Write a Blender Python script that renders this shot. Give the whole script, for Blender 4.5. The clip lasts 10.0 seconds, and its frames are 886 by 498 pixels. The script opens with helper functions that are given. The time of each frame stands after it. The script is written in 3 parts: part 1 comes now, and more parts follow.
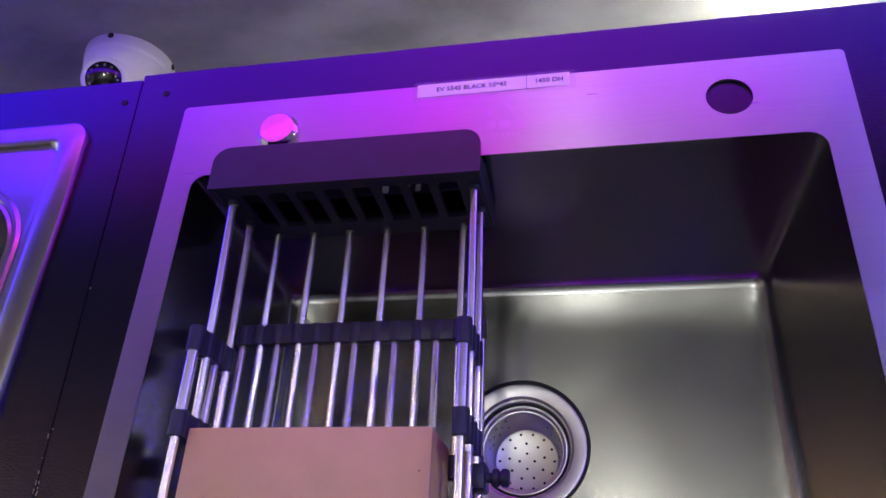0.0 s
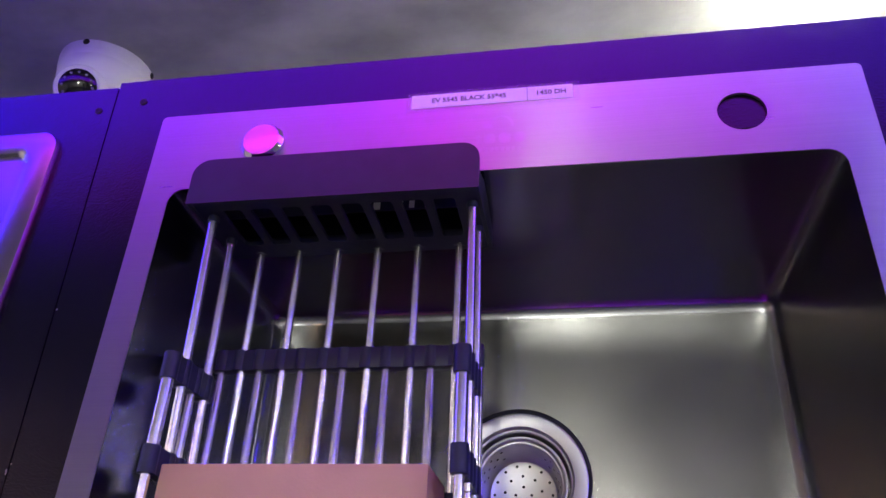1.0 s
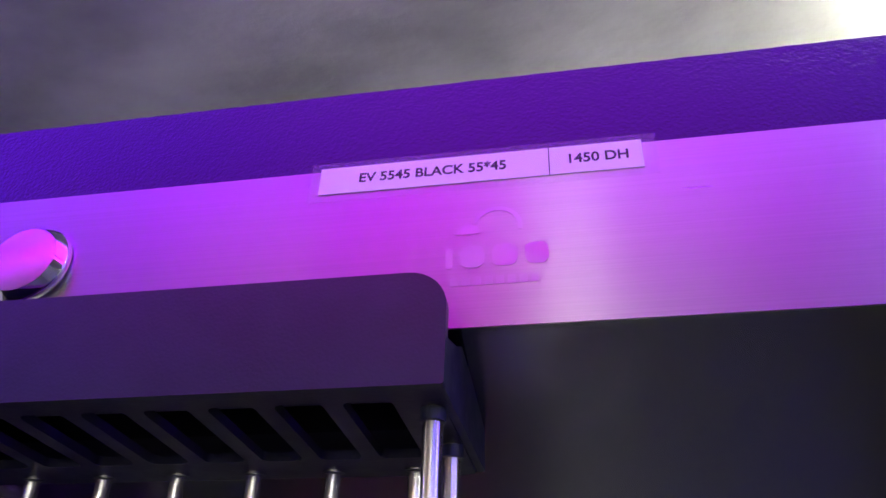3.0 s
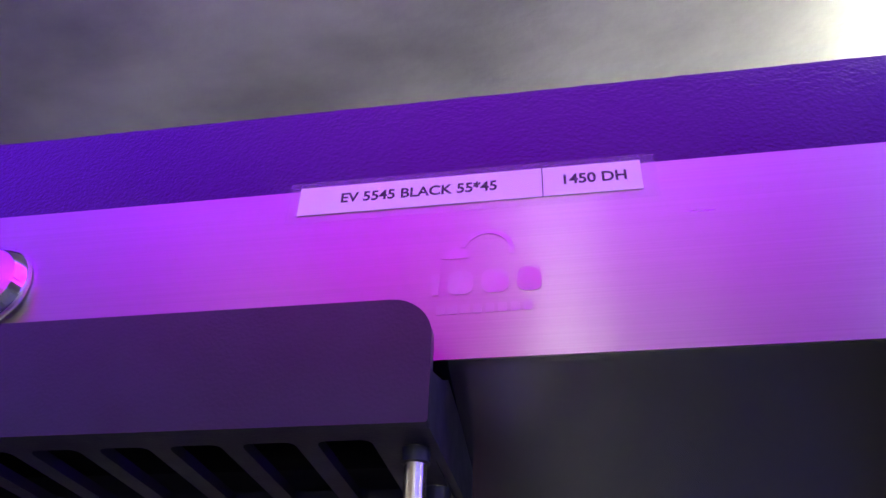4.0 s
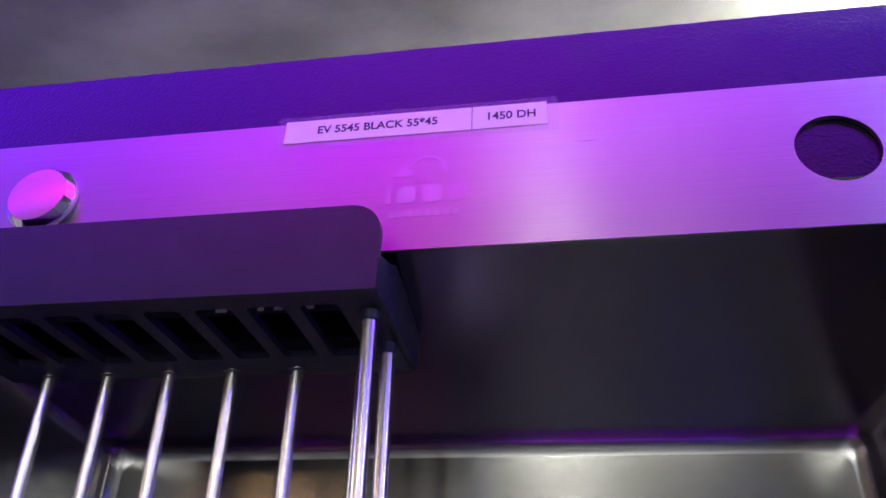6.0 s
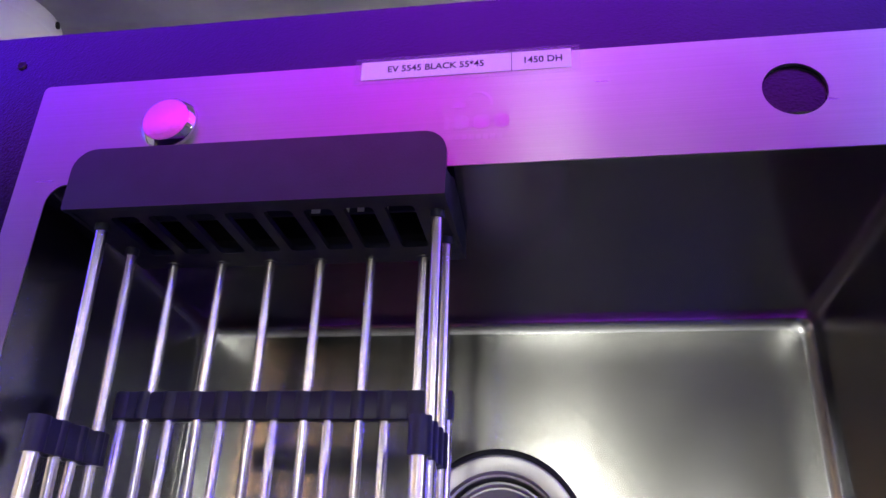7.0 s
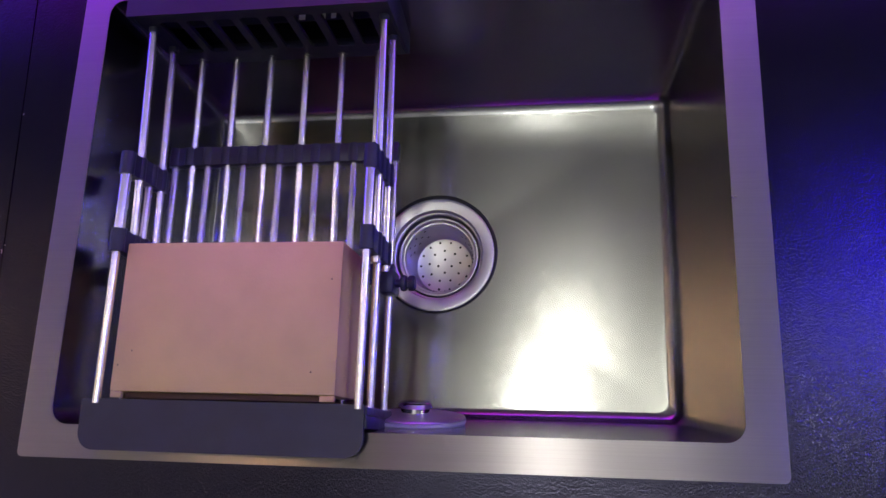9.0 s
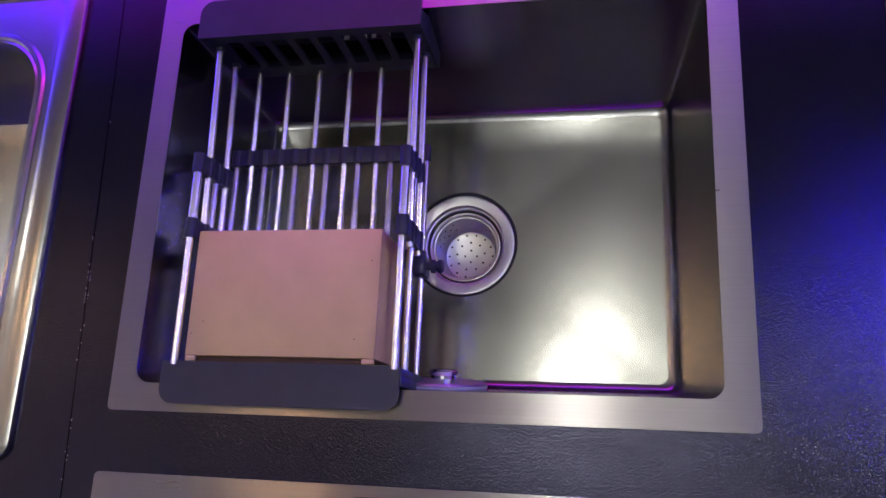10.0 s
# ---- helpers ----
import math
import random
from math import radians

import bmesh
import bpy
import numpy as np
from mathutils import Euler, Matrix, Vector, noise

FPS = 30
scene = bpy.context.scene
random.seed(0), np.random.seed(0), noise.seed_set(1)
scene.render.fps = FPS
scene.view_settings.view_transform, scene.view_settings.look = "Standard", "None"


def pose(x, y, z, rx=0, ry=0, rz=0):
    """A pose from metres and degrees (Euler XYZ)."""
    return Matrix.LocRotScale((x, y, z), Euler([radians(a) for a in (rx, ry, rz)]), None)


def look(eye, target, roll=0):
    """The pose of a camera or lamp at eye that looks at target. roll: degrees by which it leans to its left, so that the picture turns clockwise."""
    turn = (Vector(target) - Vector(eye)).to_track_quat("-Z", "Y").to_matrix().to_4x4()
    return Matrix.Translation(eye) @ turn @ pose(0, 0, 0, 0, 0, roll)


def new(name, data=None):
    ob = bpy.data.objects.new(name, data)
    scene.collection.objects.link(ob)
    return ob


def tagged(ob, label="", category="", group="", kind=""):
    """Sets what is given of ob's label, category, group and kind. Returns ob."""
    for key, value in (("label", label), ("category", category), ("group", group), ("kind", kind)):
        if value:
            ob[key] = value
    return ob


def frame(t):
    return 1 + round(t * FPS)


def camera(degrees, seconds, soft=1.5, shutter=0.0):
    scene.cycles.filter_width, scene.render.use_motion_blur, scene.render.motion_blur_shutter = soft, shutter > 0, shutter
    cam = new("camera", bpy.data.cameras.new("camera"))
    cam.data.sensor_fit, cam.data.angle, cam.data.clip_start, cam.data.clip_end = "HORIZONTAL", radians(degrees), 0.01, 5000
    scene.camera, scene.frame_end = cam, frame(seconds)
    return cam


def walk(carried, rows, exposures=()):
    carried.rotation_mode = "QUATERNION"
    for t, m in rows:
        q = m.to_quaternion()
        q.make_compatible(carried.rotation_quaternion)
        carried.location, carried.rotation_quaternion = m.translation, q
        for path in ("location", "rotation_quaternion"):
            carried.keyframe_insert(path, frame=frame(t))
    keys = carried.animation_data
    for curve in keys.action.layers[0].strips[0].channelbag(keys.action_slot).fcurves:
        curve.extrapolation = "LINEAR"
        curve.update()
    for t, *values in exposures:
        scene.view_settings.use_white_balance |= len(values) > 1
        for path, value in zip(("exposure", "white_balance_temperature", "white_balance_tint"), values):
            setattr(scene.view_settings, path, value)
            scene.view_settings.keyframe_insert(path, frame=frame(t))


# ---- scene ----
cam = camera(60.0, 10.0)
PATH = [
    (0, (0.351, -0.493, 1.575), (-0.023, 1.224, 2.53), 3.1),
    (0.5, (0.35, -0.483, 1.58), (0.008, 1.205, 2.597), 3.1),
    (1, (0.334, -0.463, 1.595), (0.009, 1.24, 2.592), 2.8),
    (1.5, (0.319, -0.42, 1.667), (0.01, 1.29, 2.657), 1.9),
    (2, (0.335, -0.328, 1.727), (0.021, 1.381, 2.718), 1.5),
    (2.5, (0.32, -0.263, 1.781), (-0.036, 1.4, 2.835), 2.3),
    (4, (0.313, -0.215, 1.816), (0.002, 1.37, 2.997), 2.5),
    (4.5, (0.316, -0.218, 1.815), (0.006, 1.377, 2.981), 2.5),
    (5, (0.319, -0.23, 1.81), (0.022, 1.366, 2.979), 2.6),
    (5.2, (0.323, -0.237, 1.804), (0.024, 1.348, 2.986), 2.7),
    (6.5, (0.352, -0.319, 1.731), (0.046, 1.44, 2.632), 1.9),
    (7, (0.333, -0.37, 1.704), (0.027, 1.415, 2.553), 2.3),
    (7.5, (0.319, -0.423, 1.674), (0.025, 1.397, 2.448), 2.0),
    (8, (0.324, -0.47, 1.64), (0.043, 1.413, 2.254), 1.8),
    (8.5, (0.364, -0.497, 1.603), (0.081, 1.414, 2.124), 1.6),
    (9, (0.406, -0.544, 1.573), (0.099, 1.374, 2.049), 1.7),
    (9.5, (0.438, -0.599, 1.546), (0.101, 1.315, 2.018), 2.0),
    (10, (0.428, -0.63, 1.532), (0.037, 1.269, 2.026), 2.5),
]
walk(cam, [(t, look(eye, target, roll)) for t, eye, target, roll in PATH])

# ---- light and surroundings ----
world = bpy.data.worlds.new("world")
scene.world = world
world.use_nodes = True
world.node_tree.nodes["Background"].inputs[0].default_value = (0.02, 0.02, 0.03, 1)
world.node_tree.nodes["Background"].inputs[1].default_value = 0.2

CEILING, FLOOR = 2.178, -0.25
# diffusers of the fittings: colour and strength
WHITE_FAR, FILL_SIDE, WHITE_NEAR = ((1.0, 0.99, 0.90), 125.0), ((1.0, 0.96, 0.84), 78.0), ((1.0, 1.0, 0.86), 128.0)
WHITE_DIM = ((1.0, 0.99, 0.90), 80.0)
FILL_BACK = ((1.0, 0.99, 0.89), 230.0)
BLUE, WARM = ((0.04, 0.01, 1.0), 90.0), ((1.0, 0.60, 0.32), 42.0)
MAGENTA_STRIP, BLUE_STRIP = 13.0, 13.0


# ---- materials ----
def material(name):
    m = bpy.data.materials.new(name)
    m.use_nodes = True
    return m, m.node_tree.nodes, m.node_tree.links, m.node_tree.nodes["Principled BSDF"]


def put(bsdf, **values):
    for key, value in values.items():
        bsdf.inputs[key.replace("_", " ")].default_value = (*value, 1) if isinstance(value, tuple) else value


def node(nodes, kind, **values):
    n = nodes.new(kind)
    for key, value in values.items():
        n.inputs[key].default_value = value
    return n


def coords(nodes, links, scale):
    where = nodes.new("ShaderNodeTexCoord")
    stretch = nodes.new("ShaderNodeMapping")
    stretch.inputs["Scale"].default_value = scale
    links.new(where.outputs["Object"], stretch.inputs["Vector"])
    return stretch.outputs["Vector"]


def noise_map(nodes, links, scale, size, low, high, detail=4.0):
    tex = node(nodes, "ShaderNodeTexNoise", Scale=size, Detail=detail)
    links.new(coords(nodes, links, scale), tex.inputs["Vector"])
    span = nodes.new("ShaderNodeMapRange")
    span.inputs["From Min"].default_value, span.inputs["From Max"].default_value = 0.22, 0.78
    span.interpolation_type = "SMOOTHSTEP"
    span.inputs["To Min"].default_value, span.inputs["To Max"].default_value = low, high
    links.new(tex.outputs["Fac"], span.inputs["Value"])
    return span.outputs["Result"]


def mixed(nodes, links, factor, a, b):
    mix = nodes.new("ShaderNodeMix")
    mix.data_type = "RGBA"
    mix.inputs[6].default_value, mix.inputs[7].default_value = (*a, 1), (*b, 1)
    links.new(factor, mix.inputs[0])
    return mix.outputs[2]


def bump(nodes, links, bsdf, height, strength, distance):
    b = node(nodes, "ShaderNodeBump", Strength=strength, Distance=distance)
    links.new(height, b.inputs["Height"])
    links.new(b.outputs["Normal"], bsdf.inputs["Normal"])


def brushed(name, base, roughness, aniso, grain=0.08):
    """Steel brushed along x (across the side walls), with faint smears."""
    m, nodes, links, bsdf = material(name)
    put(bsdf, Metallic=1.0, Roughness=roughness, Anisotropic=aniso)
    lines = noise_map(nodes, links, (8, 2200, 2200), 1.0, 0.0, 1.0, 5.0)
    smear = noise_map(nodes, links, (1, 1, 1), 9.0, -0.02, 0.025, 1.0)
    dark, light = tuple(c * 0.95 for c in base), tuple(min(1, c * 1.045) for c in base)
    links.new(mixed(nodes, links, lines, dark, light), bsdf.inputs["Base Color"])
    streak = noise_map(nodes, links, (5, 190, 190), 1.0, roughness - 0.008, roughness + 0.008, 3.0)
    add = nodes.new("ShaderNodeMath")
    links.new(streak, add.inputs[1])
    links.new(smear, add.inputs[0])
    links.new(add.outputs[0], bsdf.inputs["Roughness"])
    geo = nodes.new("ShaderNodeNewGeometry")
    across = nodes.new("ShaderNodeVectorMath")
    across.operation = "CROSS_PRODUCT"
    across.inputs[1].default_value = (0.0, 0.3, 1.0)
    links.new(geo.outputs["Normal"], across.inputs[0])
    second = nodes.new("ShaderNodeVectorMath")
    second.operation = "CROSS_PRODUCT"
    links.new(geo.outputs["Normal"], second.inputs[0])
    links.new(across.outputs[0], second.inputs[1])
    unit = nodes.new("ShaderNodeVectorMath")
    unit.operation = "NORMALIZE"
    links.new(second.outputs[0], unit.inputs[0])
    links.new(unit.outputs[0], bsdf.inputs["Tangent"])
    bump(nodes, links, bsdf, lines, grain, 0.0002)
    return m


def plain(name, base, roughness, metallic=0.0, vary=0.12, size=40.0, relief=0.05, fine=400.0, worn=True):
    m, nodes, links, bsdf = material(name)
    put(bsdf, Metallic=metallic, Roughness=roughness)
    tone = noise_map(nodes, links, (1, 1, 1), size, 0.0, 1.0)
    links.new(mixed(nodes, links, tone, tuple(c * (1 - vary) for c in base), tuple(c * (1 + vary) for c in base)), bsdf.inputs["Base Color"])
    if worn:
        links.new(noise_map(nodes, links, (1, 1, 1), size * 2.3, roughness * 0.88, min(1, roughness * 1.12)), bsdf.inputs["Roughness"])
    if relief:
        bump(nodes, links, bsdf, noise_map(nodes, links, (1, 1, 1), fine, 0.0, 1.0), relief, 0.0006)
    return m


def glowing(name, light):
    m, nodes, links, bsdf = material(name)
    put(bsdf, Base_Color=(0.8, 0.8, 0.8), Roughness=0.5, Emission_Color=light[0], Emission_Strength=light[1])
    return m


def colour_strip(name, strength, stops):
    """Colour-changing light strip; stops: places along it and their colours."""
    m, nodes, links, bsdf = material(name)
    put(bsdf, Base_Color=(0.8, 0.8, 0.8), Roughness=0.5, Emission_Strength=strength)
    where = nodes.new("ShaderNodeTexCoord")
    axes = nodes.new("ShaderNodeSeparateXYZ")
    links.new(where.outputs["Object"], axes.inputs[0])
    span = nodes.new("ShaderNodeMapRange")
    span.inputs["From Min"].default_value, span.inputs["From Max"].default_value = -1.4, 1.4
    links.new(axes.outputs["X"], span.inputs["Value"])
    ramp = nodes.new("ShaderNodeValToRGB")
    ramp.color_ramp.interpolation = "EASE"
    while len(ramp.color_ramp.elements) < len(stops):
        ramp.color_ramp.elements.new(0.5)
    for e, (x, c) in zip(ramp.color_ramp.elements, stops):
        e.position, e.color = (x + 1.4) / 2.8, (*c, 1)
    links.new(span.outputs["Result"], ramp.inputs["Fac"])
    links.new(ramp.outputs["Color"], bsdf.inputs["Emission Color"])
    return m


def laminate(name):
    """Black laminate with a pebbled grain that glitters under raking light."""
    m, nodes, links, bsdf = material(name)
    put(bsdf, Specular_IOR_Level=0.56, Roughness=0.11, Specular_Tint=(0.66, 0.64, 1.0))
    dust = noise_map(nodes, links, (1, 1, 1), 9.0, 0.0, 1.0, 2.0)
    links.new(mixed(nodes, links, dust, (0.004, 0.004, 0.008), (0.009, 0.009, 0.015)), bsdf.inputs["Base Color"])
    pebble = node(nodes, "ShaderNodeTexVoronoi", Scale=560.0)
    links.new(coords(nodes, links, (1, 1, 1)), pebble.inputs["Vector"])
    grit = noise_map(nodes, links, (1, 1, 1), 800.0, 0.0, 0.7)
    add = nodes.new("ShaderNodeMath")
    links.new(pebble.outputs["Distance"], add.inputs[0])
    links.new(grit, add.inputs[1])
    bump(nodes, links, bsdf, add.outputs[0], 0.5, 0.00021)
    return m


def plaster(name):
    m, nodes, links, bsdf = material(name)
    put(bsdf, Roughness=0.75)
    cloud = noise_map(nodes, links, (1, 1.6, 1), 7.0, 0.0, 1.0, 7.0)
    links.new(mixed(nodes, links, cloud, (0.27, 0.27, 0.265), (0.60, 0.61, 0.575)), bsdf.inputs["Base Color"])
    bump(nodes, links, bsdf, noise_map(nodes, links, (1, 1.6, 1), 26.0, 0.0, 1.0, 8.0), 0.25, 0.004)
    return m


STEEL = brushed("brushed_steel", (0.42, 0.40, 0.40), 0.295, 0.98, 0.05)
STEEL_FLOOR = brushed("brushed_dark_steel", (0.385, 0.390, 0.372), 0.19, 0.56, 0.03)
# the sink's own steel again, darkened to carry the shade on bowl walls
STEEL_WALL = brushed("brushed_shaded_steel", (0.31, 0.315, 0.335), 0.21, 0.4, 0.03)
PRESSED = plain("pressed_steel", (0.44, 0.44, 0.44), 0.25, 1.0, 0.05, 20.0, 0.0, worn=False)
CHROME = plain("chrome", (0.78, 0.78, 0.80), 0.09, 1.0, 0.04, 60.0, 0.0, worn=False)
TUBE = plain("polished_tube", (0.86, 0.83, 0.82), 0.26, 1.0, 0.03, 60.0, 0.0, worn=False)
POLISHED = brushed("turned_steel", (0.68, 0.67, 0.66), 0.2, 0.4, 0.03)
CUP = plain("satin_cup_steel", (0.7, 0.69, 0.68), 0.38, 1.0, 0.05, 60.0, 0.02)
PLASTIC = plain("dark_plastic", (0.016, 0.020, 0.044), 0.42, 0.0, 0.15, 50.0, 0.12, 900.0)
RUBBER = plain("black_rubber", (0.012, 0.012, 0.013), 0.6)
GREY_RUBBER = plain("grey_rubber", (0.33, 0.36, 0.38), 0.55)
LAMINATE = laminate("black_laminate")
EDGE = plain("board_core", (0.02, 0.018, 0.02), 0.7)
CHIP = plain("chipped_core", (0.26, 0.25, 0.24), 0.8, relief=0.0)
CARD = plain("cardboard", (0.72, 0.53, 0.235), 0.85, 0.0, 0.06, 22.0, 0.12, 500.0)
CARD_DARK = plain("cardboard_shadow_pricks", (0.10, 0.055, 0.03), 0.9)
PAPER = plain("label_paper", (0.82, 0.82, 0.82), 0.55, 0.0, 0.03, 60.0, 0.03)
INK = plain("black_ink", (0.015, 0.014, 0.02), 0.6, relief=0.0)
ETCH = plain("etched_mark", (0.45, 0.43, 0.44), 0.46, 1.0, 0.05, 60.0, 0.0)
PLASTER = plaster("grey_plaster")
WALL = plain("wall_paint", (0.14, 0.132, 0.128), 0.8, 0.0, 0.15, 3.0, 0.1, 60.0)
BOUNCE_WHITE = plain("white_bounce_paint", (0.74, 0.74, 0.72), 0.8, 0.0, 0.04, 3.0, 0.1, 60.0)
TILE = plain("floor_tile", (0.07, 0.068, 0.065), 0.35, 0.0, 0.15, 4.0, 0.03, 60.0)
WHITE = plain("white_plastic", (0.78, 0.77, 0.76), 0.38, 0.0, 0.03, 30.0, 0.02)
LENS = plain("camera_glass", (0.006, 0.006, 0.008), 0.08, relief=0.0)
DIODE = plain("diode_glass", (0.16, 0.16, 0.2), 0.15, relief=0.0)
SCREW = plain("dark_screw", (0.05, 0.045, 0.04), 0.35, 1.0)
tape_m, tape_n, tape_l, tape_b = material("clear_tape")
put(tape_b, Base_Color=(0.9, 0.9, 0.9), Roughness=0.25, Alpha=0.05)
TAPE = tape_m
HOLE = plain("dark_hole", (0.012, 0.012, 0.013), 0.7, relief=0.0)


# ---- mesh helpers ----
def thing(name, at, label, category, group="", kind=""):
    ob = new(name)
    ob.location = at
    ob.empty_display_size = 0.02
    return tagged(ob, label, category, group, kind)


def part(name, bm, mat, parent=None, label=""):
    bmesh.ops.recalc_face_normals(bm, faces=bm.faces)
    for f in bm.faces:
        f.smooth = True
    for e in bm.edges:
        if len(e.link_faces) == 2 and e.calc_face_angle(0) > 0.7:
            e.smooth = False
    mesh = bpy.data.meshes.new(name)
    bm.to_mesh(mesh)
    bm.free()
    mesh.materials.append(mat)
    ob = new(name, mesh)
    if parent:
        ob.parent = parent
        if parent.data is None:
            ob.matrix_parent_inverse = Matrix.Translation(-parent.location)
    return tagged(ob, label)


def box(a, b, bevel=0.0, bm=None):
    bm = bm or bmesh.new()
    made = bmesh.ops.create_cube(bm, size=1.0)["verts"]
    for v in made:
        v.co = Vector([a[i] + (v.co[i] + 0.5) * (b[i] - a[i]) for i in range(3)])
    if bevel:
        edges = list({e for v in made for e in v.link_edges})
        bmesh.ops.bevel(bm, geom=edges, offset=bevel, segments=2, profile=0.5, affect="EDGES")
    return bm


def rounded(x0, z0, x1, z1, r, n=5, sides=1):
    """Outline of a rounded rectangle; r: one radius or four, from the lower left anticlockwise."""
    rs = r if isinstance(r, tuple) else (r,) * 4
    out = []
    for k, (cx, cz, sx, sz) in enumerate(((x0, z0, 1, 1), (x1, z0, -1, 1), (x1, z1, -1, -1), (x0, z1, 1, -1))):
        rr = max(rs[k], 0.0002)
        for i in range(n + 1):
            a = math.pi * (1 + 0.5 * k) + math.pi / 2 * i / n
            out.append((cx + sx * rr + rr * math.cos(a), cz + sz * rr + rr * math.sin(a)))
    if sides > 1:
        full = []
        for k, p in enumerate(out):
            full.append(p)
            if k % (n + 1) == n:
                q = out[(k + 1) % len(out)]
                full += [(p[0] + (q[0] - p[0]) * i / sides, p[1] + (q[1] - p[1]) * i / sides) for i in range(1, sides)]
        return full
    return out


def ring(cx, cz, r, n=48):
    return [(cx + r * math.cos(2 * math.pi * i / n), cz + r * math.sin(2 * math.pi * i / n)) for i in range(n)]


def upright(u, v, w):
    return (u, w, v)


def level(u, v, w):
    return (u, v, w)


def sheet(loops, w0, w1, place=upright, bevel=0.0, bm=None):
    """A plate between w0 and w1 with an outline and holes."""
    bm = bm or bmesh.new()
    edges = []
    for loop in loops:
        vs = [bm.verts.new(place(u, v, w0)) for u, v in loop]
        edges += [bm.edges.new((vs[i - 1], vs[i])) for i in range(len(vs))]
    faces = [g for g in bmesh.ops.triangle_fill(bm, edges=edges, use_beauty=True)["geom"] if isinstance(g, bmesh.types.BMFace)]
    top = bmesh.ops.extrude_face_region(bm, geom=faces)["geom"]
    shift = Vector(place(0, 0, w1)) - Vector(place(0, 0, w0))
    for g in top:
        if isinstance(g, bmesh.types.BMVert):
            g.co += shift
    if bevel:
        rim = [e for e in bm.edges if len(e.link_faces) == 2 and e.calc_face_angle(0) > 1.2
               and all(abs(Vector(v.co).dot(shift.normalized()) - Vector(place(0, 0, w1)).dot(shift.normalized())) < 1e-6 for v in e.verts)]
        bmesh.ops.bevel(bm, geom=rim, offset=bevel, segments=2, profile=0.5, affect="EDGES")
    return bm


def loft(loops, close=False, bm=None):
    """Skin through rings of points of equal count."""
    bm = bm or bmesh.new()
    rows = [[bm.verts.new(p) for p in loop] for loop in loops]
    for a, b in zip(rows, rows[1:]):
        for i in range(len(a)):
            bm.faces.new((a[i - 1], a[i], b[i], b[i - 1]))
    if close:
        bm.faces.new(rows[-1])
    return bm


def lathe(at, profile, axis=(0, -1, 0), n=40, bm=None, close=True):
    """Turned body: profile of (radius, height along the axis)."""
    turn = Vector((0, 0, 1)).rotation_difference(Vector(axis)).to_matrix()
    rows = [[Vector(at) + turn @ Vector((r * math.cos(2 * math.pi * i / n), r * math.sin(2 * math.pi * i / n), h)) for i in range(n)] for r, h in profile]
    return loft(rows, close, bm)


def rod(a, b, r, bm=None, n=14):
    a, b = Vector(a), Vector(b)
    long = (b - a).length
    return lathe(a, [(r * 0.5, 0), (r, 0.0006), (r, long - 0.0006), (r * 0.5, long)], (b - a).normalized(), n, bm)


# ---- setting ----
def closed_room():
    t = 0.1
    x0, x1, y0, y1 = -3.2, 3.4, -9.0, 0.30
    tagged(part("floor", box((x0, y0, FLOOR - t), (x1, y1, FLOOR)), TILE), "grey tiled shop floor below the display", "floor", kind="structure")
    tagged(part("ceiling", box((x0, y0, CEILING), (x1, y1, CEILING + t)), PLASTER), "grey clouded plaster ceiling over the display board", "ceiling", kind="structure")
    # walls out of view; north, south and west are white to bounce light
    for name, a, b in (("wall_north", (x0, y1, FLOOR), (x1, y1 + t, CEILING)), ("wall_south", (x0, y0 - t, FLOOR), (x1, y0, CEILING)),
                       ("wall_west", (x0 - t, y0, FLOOR), (x0, y1, CEILING)), ("wall_east", (x1, y0, FLOOR), (x1 + t, y1, CEILING))):
        tagged(part(name, box(a, b), BOUNCE_WHITE if name in ("wall_north", "wall_south", "wall_west") else WALL), "plain unseen wall added to close the room", "wall", kind="structure")


closed_room()


def ceiling_panel(at, size, light, label, drop=0.016):
    """Square fitting on the ceiling: frame and glowing diffuser."""
    x, y = at
    hx, hy = size[0] / 2, size[1] / 2
    fit = thing("ceiling_light", (x, y, CEILING), label, "ceiling light", "lights on the shop ceiling")
    part("frame", sheet([rounded(x - hx - 0.012, y - hy - 0.012, x + hx + 0.012, y + hy + 0.012, 0.004), rounded(x - hx, y - hy, x + hx, y + hy, 0.003)],
                        CEILING - 0.02, CEILING - 0.0005, level), WHITE, fit)
    part("diffuser", box((x - hx + 0.001, y - hy + 0.001, CEILING - drop), (x + hx - 0.001, y + hy - 0.001, CEILING - 0.004), 0.002), light, fit, "glowing diffuser")


def downlight(name, at, r, light, label):
    """Round surface lamp: white ring and opal diffuser."""
    x, y = at
    lamp = thing(name, (x, y, CEILING), label, "ceiling lamp", "round lamps on the ceiling")
    part("ring", lathe((x, y, CEILING - 0.0005), [(r - 0.0035, 0), (r + 0.0035, 0), (r + 0.0035, 0.006), (r + 0.001, 0.008), (r + 0.001, 0.0)], (0, 0, -1), 48, close=False), WHITE, lamp)
    part("diffuser", lathe((x, y, CEILING - 0.001), [(r, 0), (r, 0.014), (r * 0.9, 0.020), (r * 0.54, 0.0235), (r * 0.07, 0.024)], (0, 0, -1), 48), light, lamp, "bright opal diffuser")


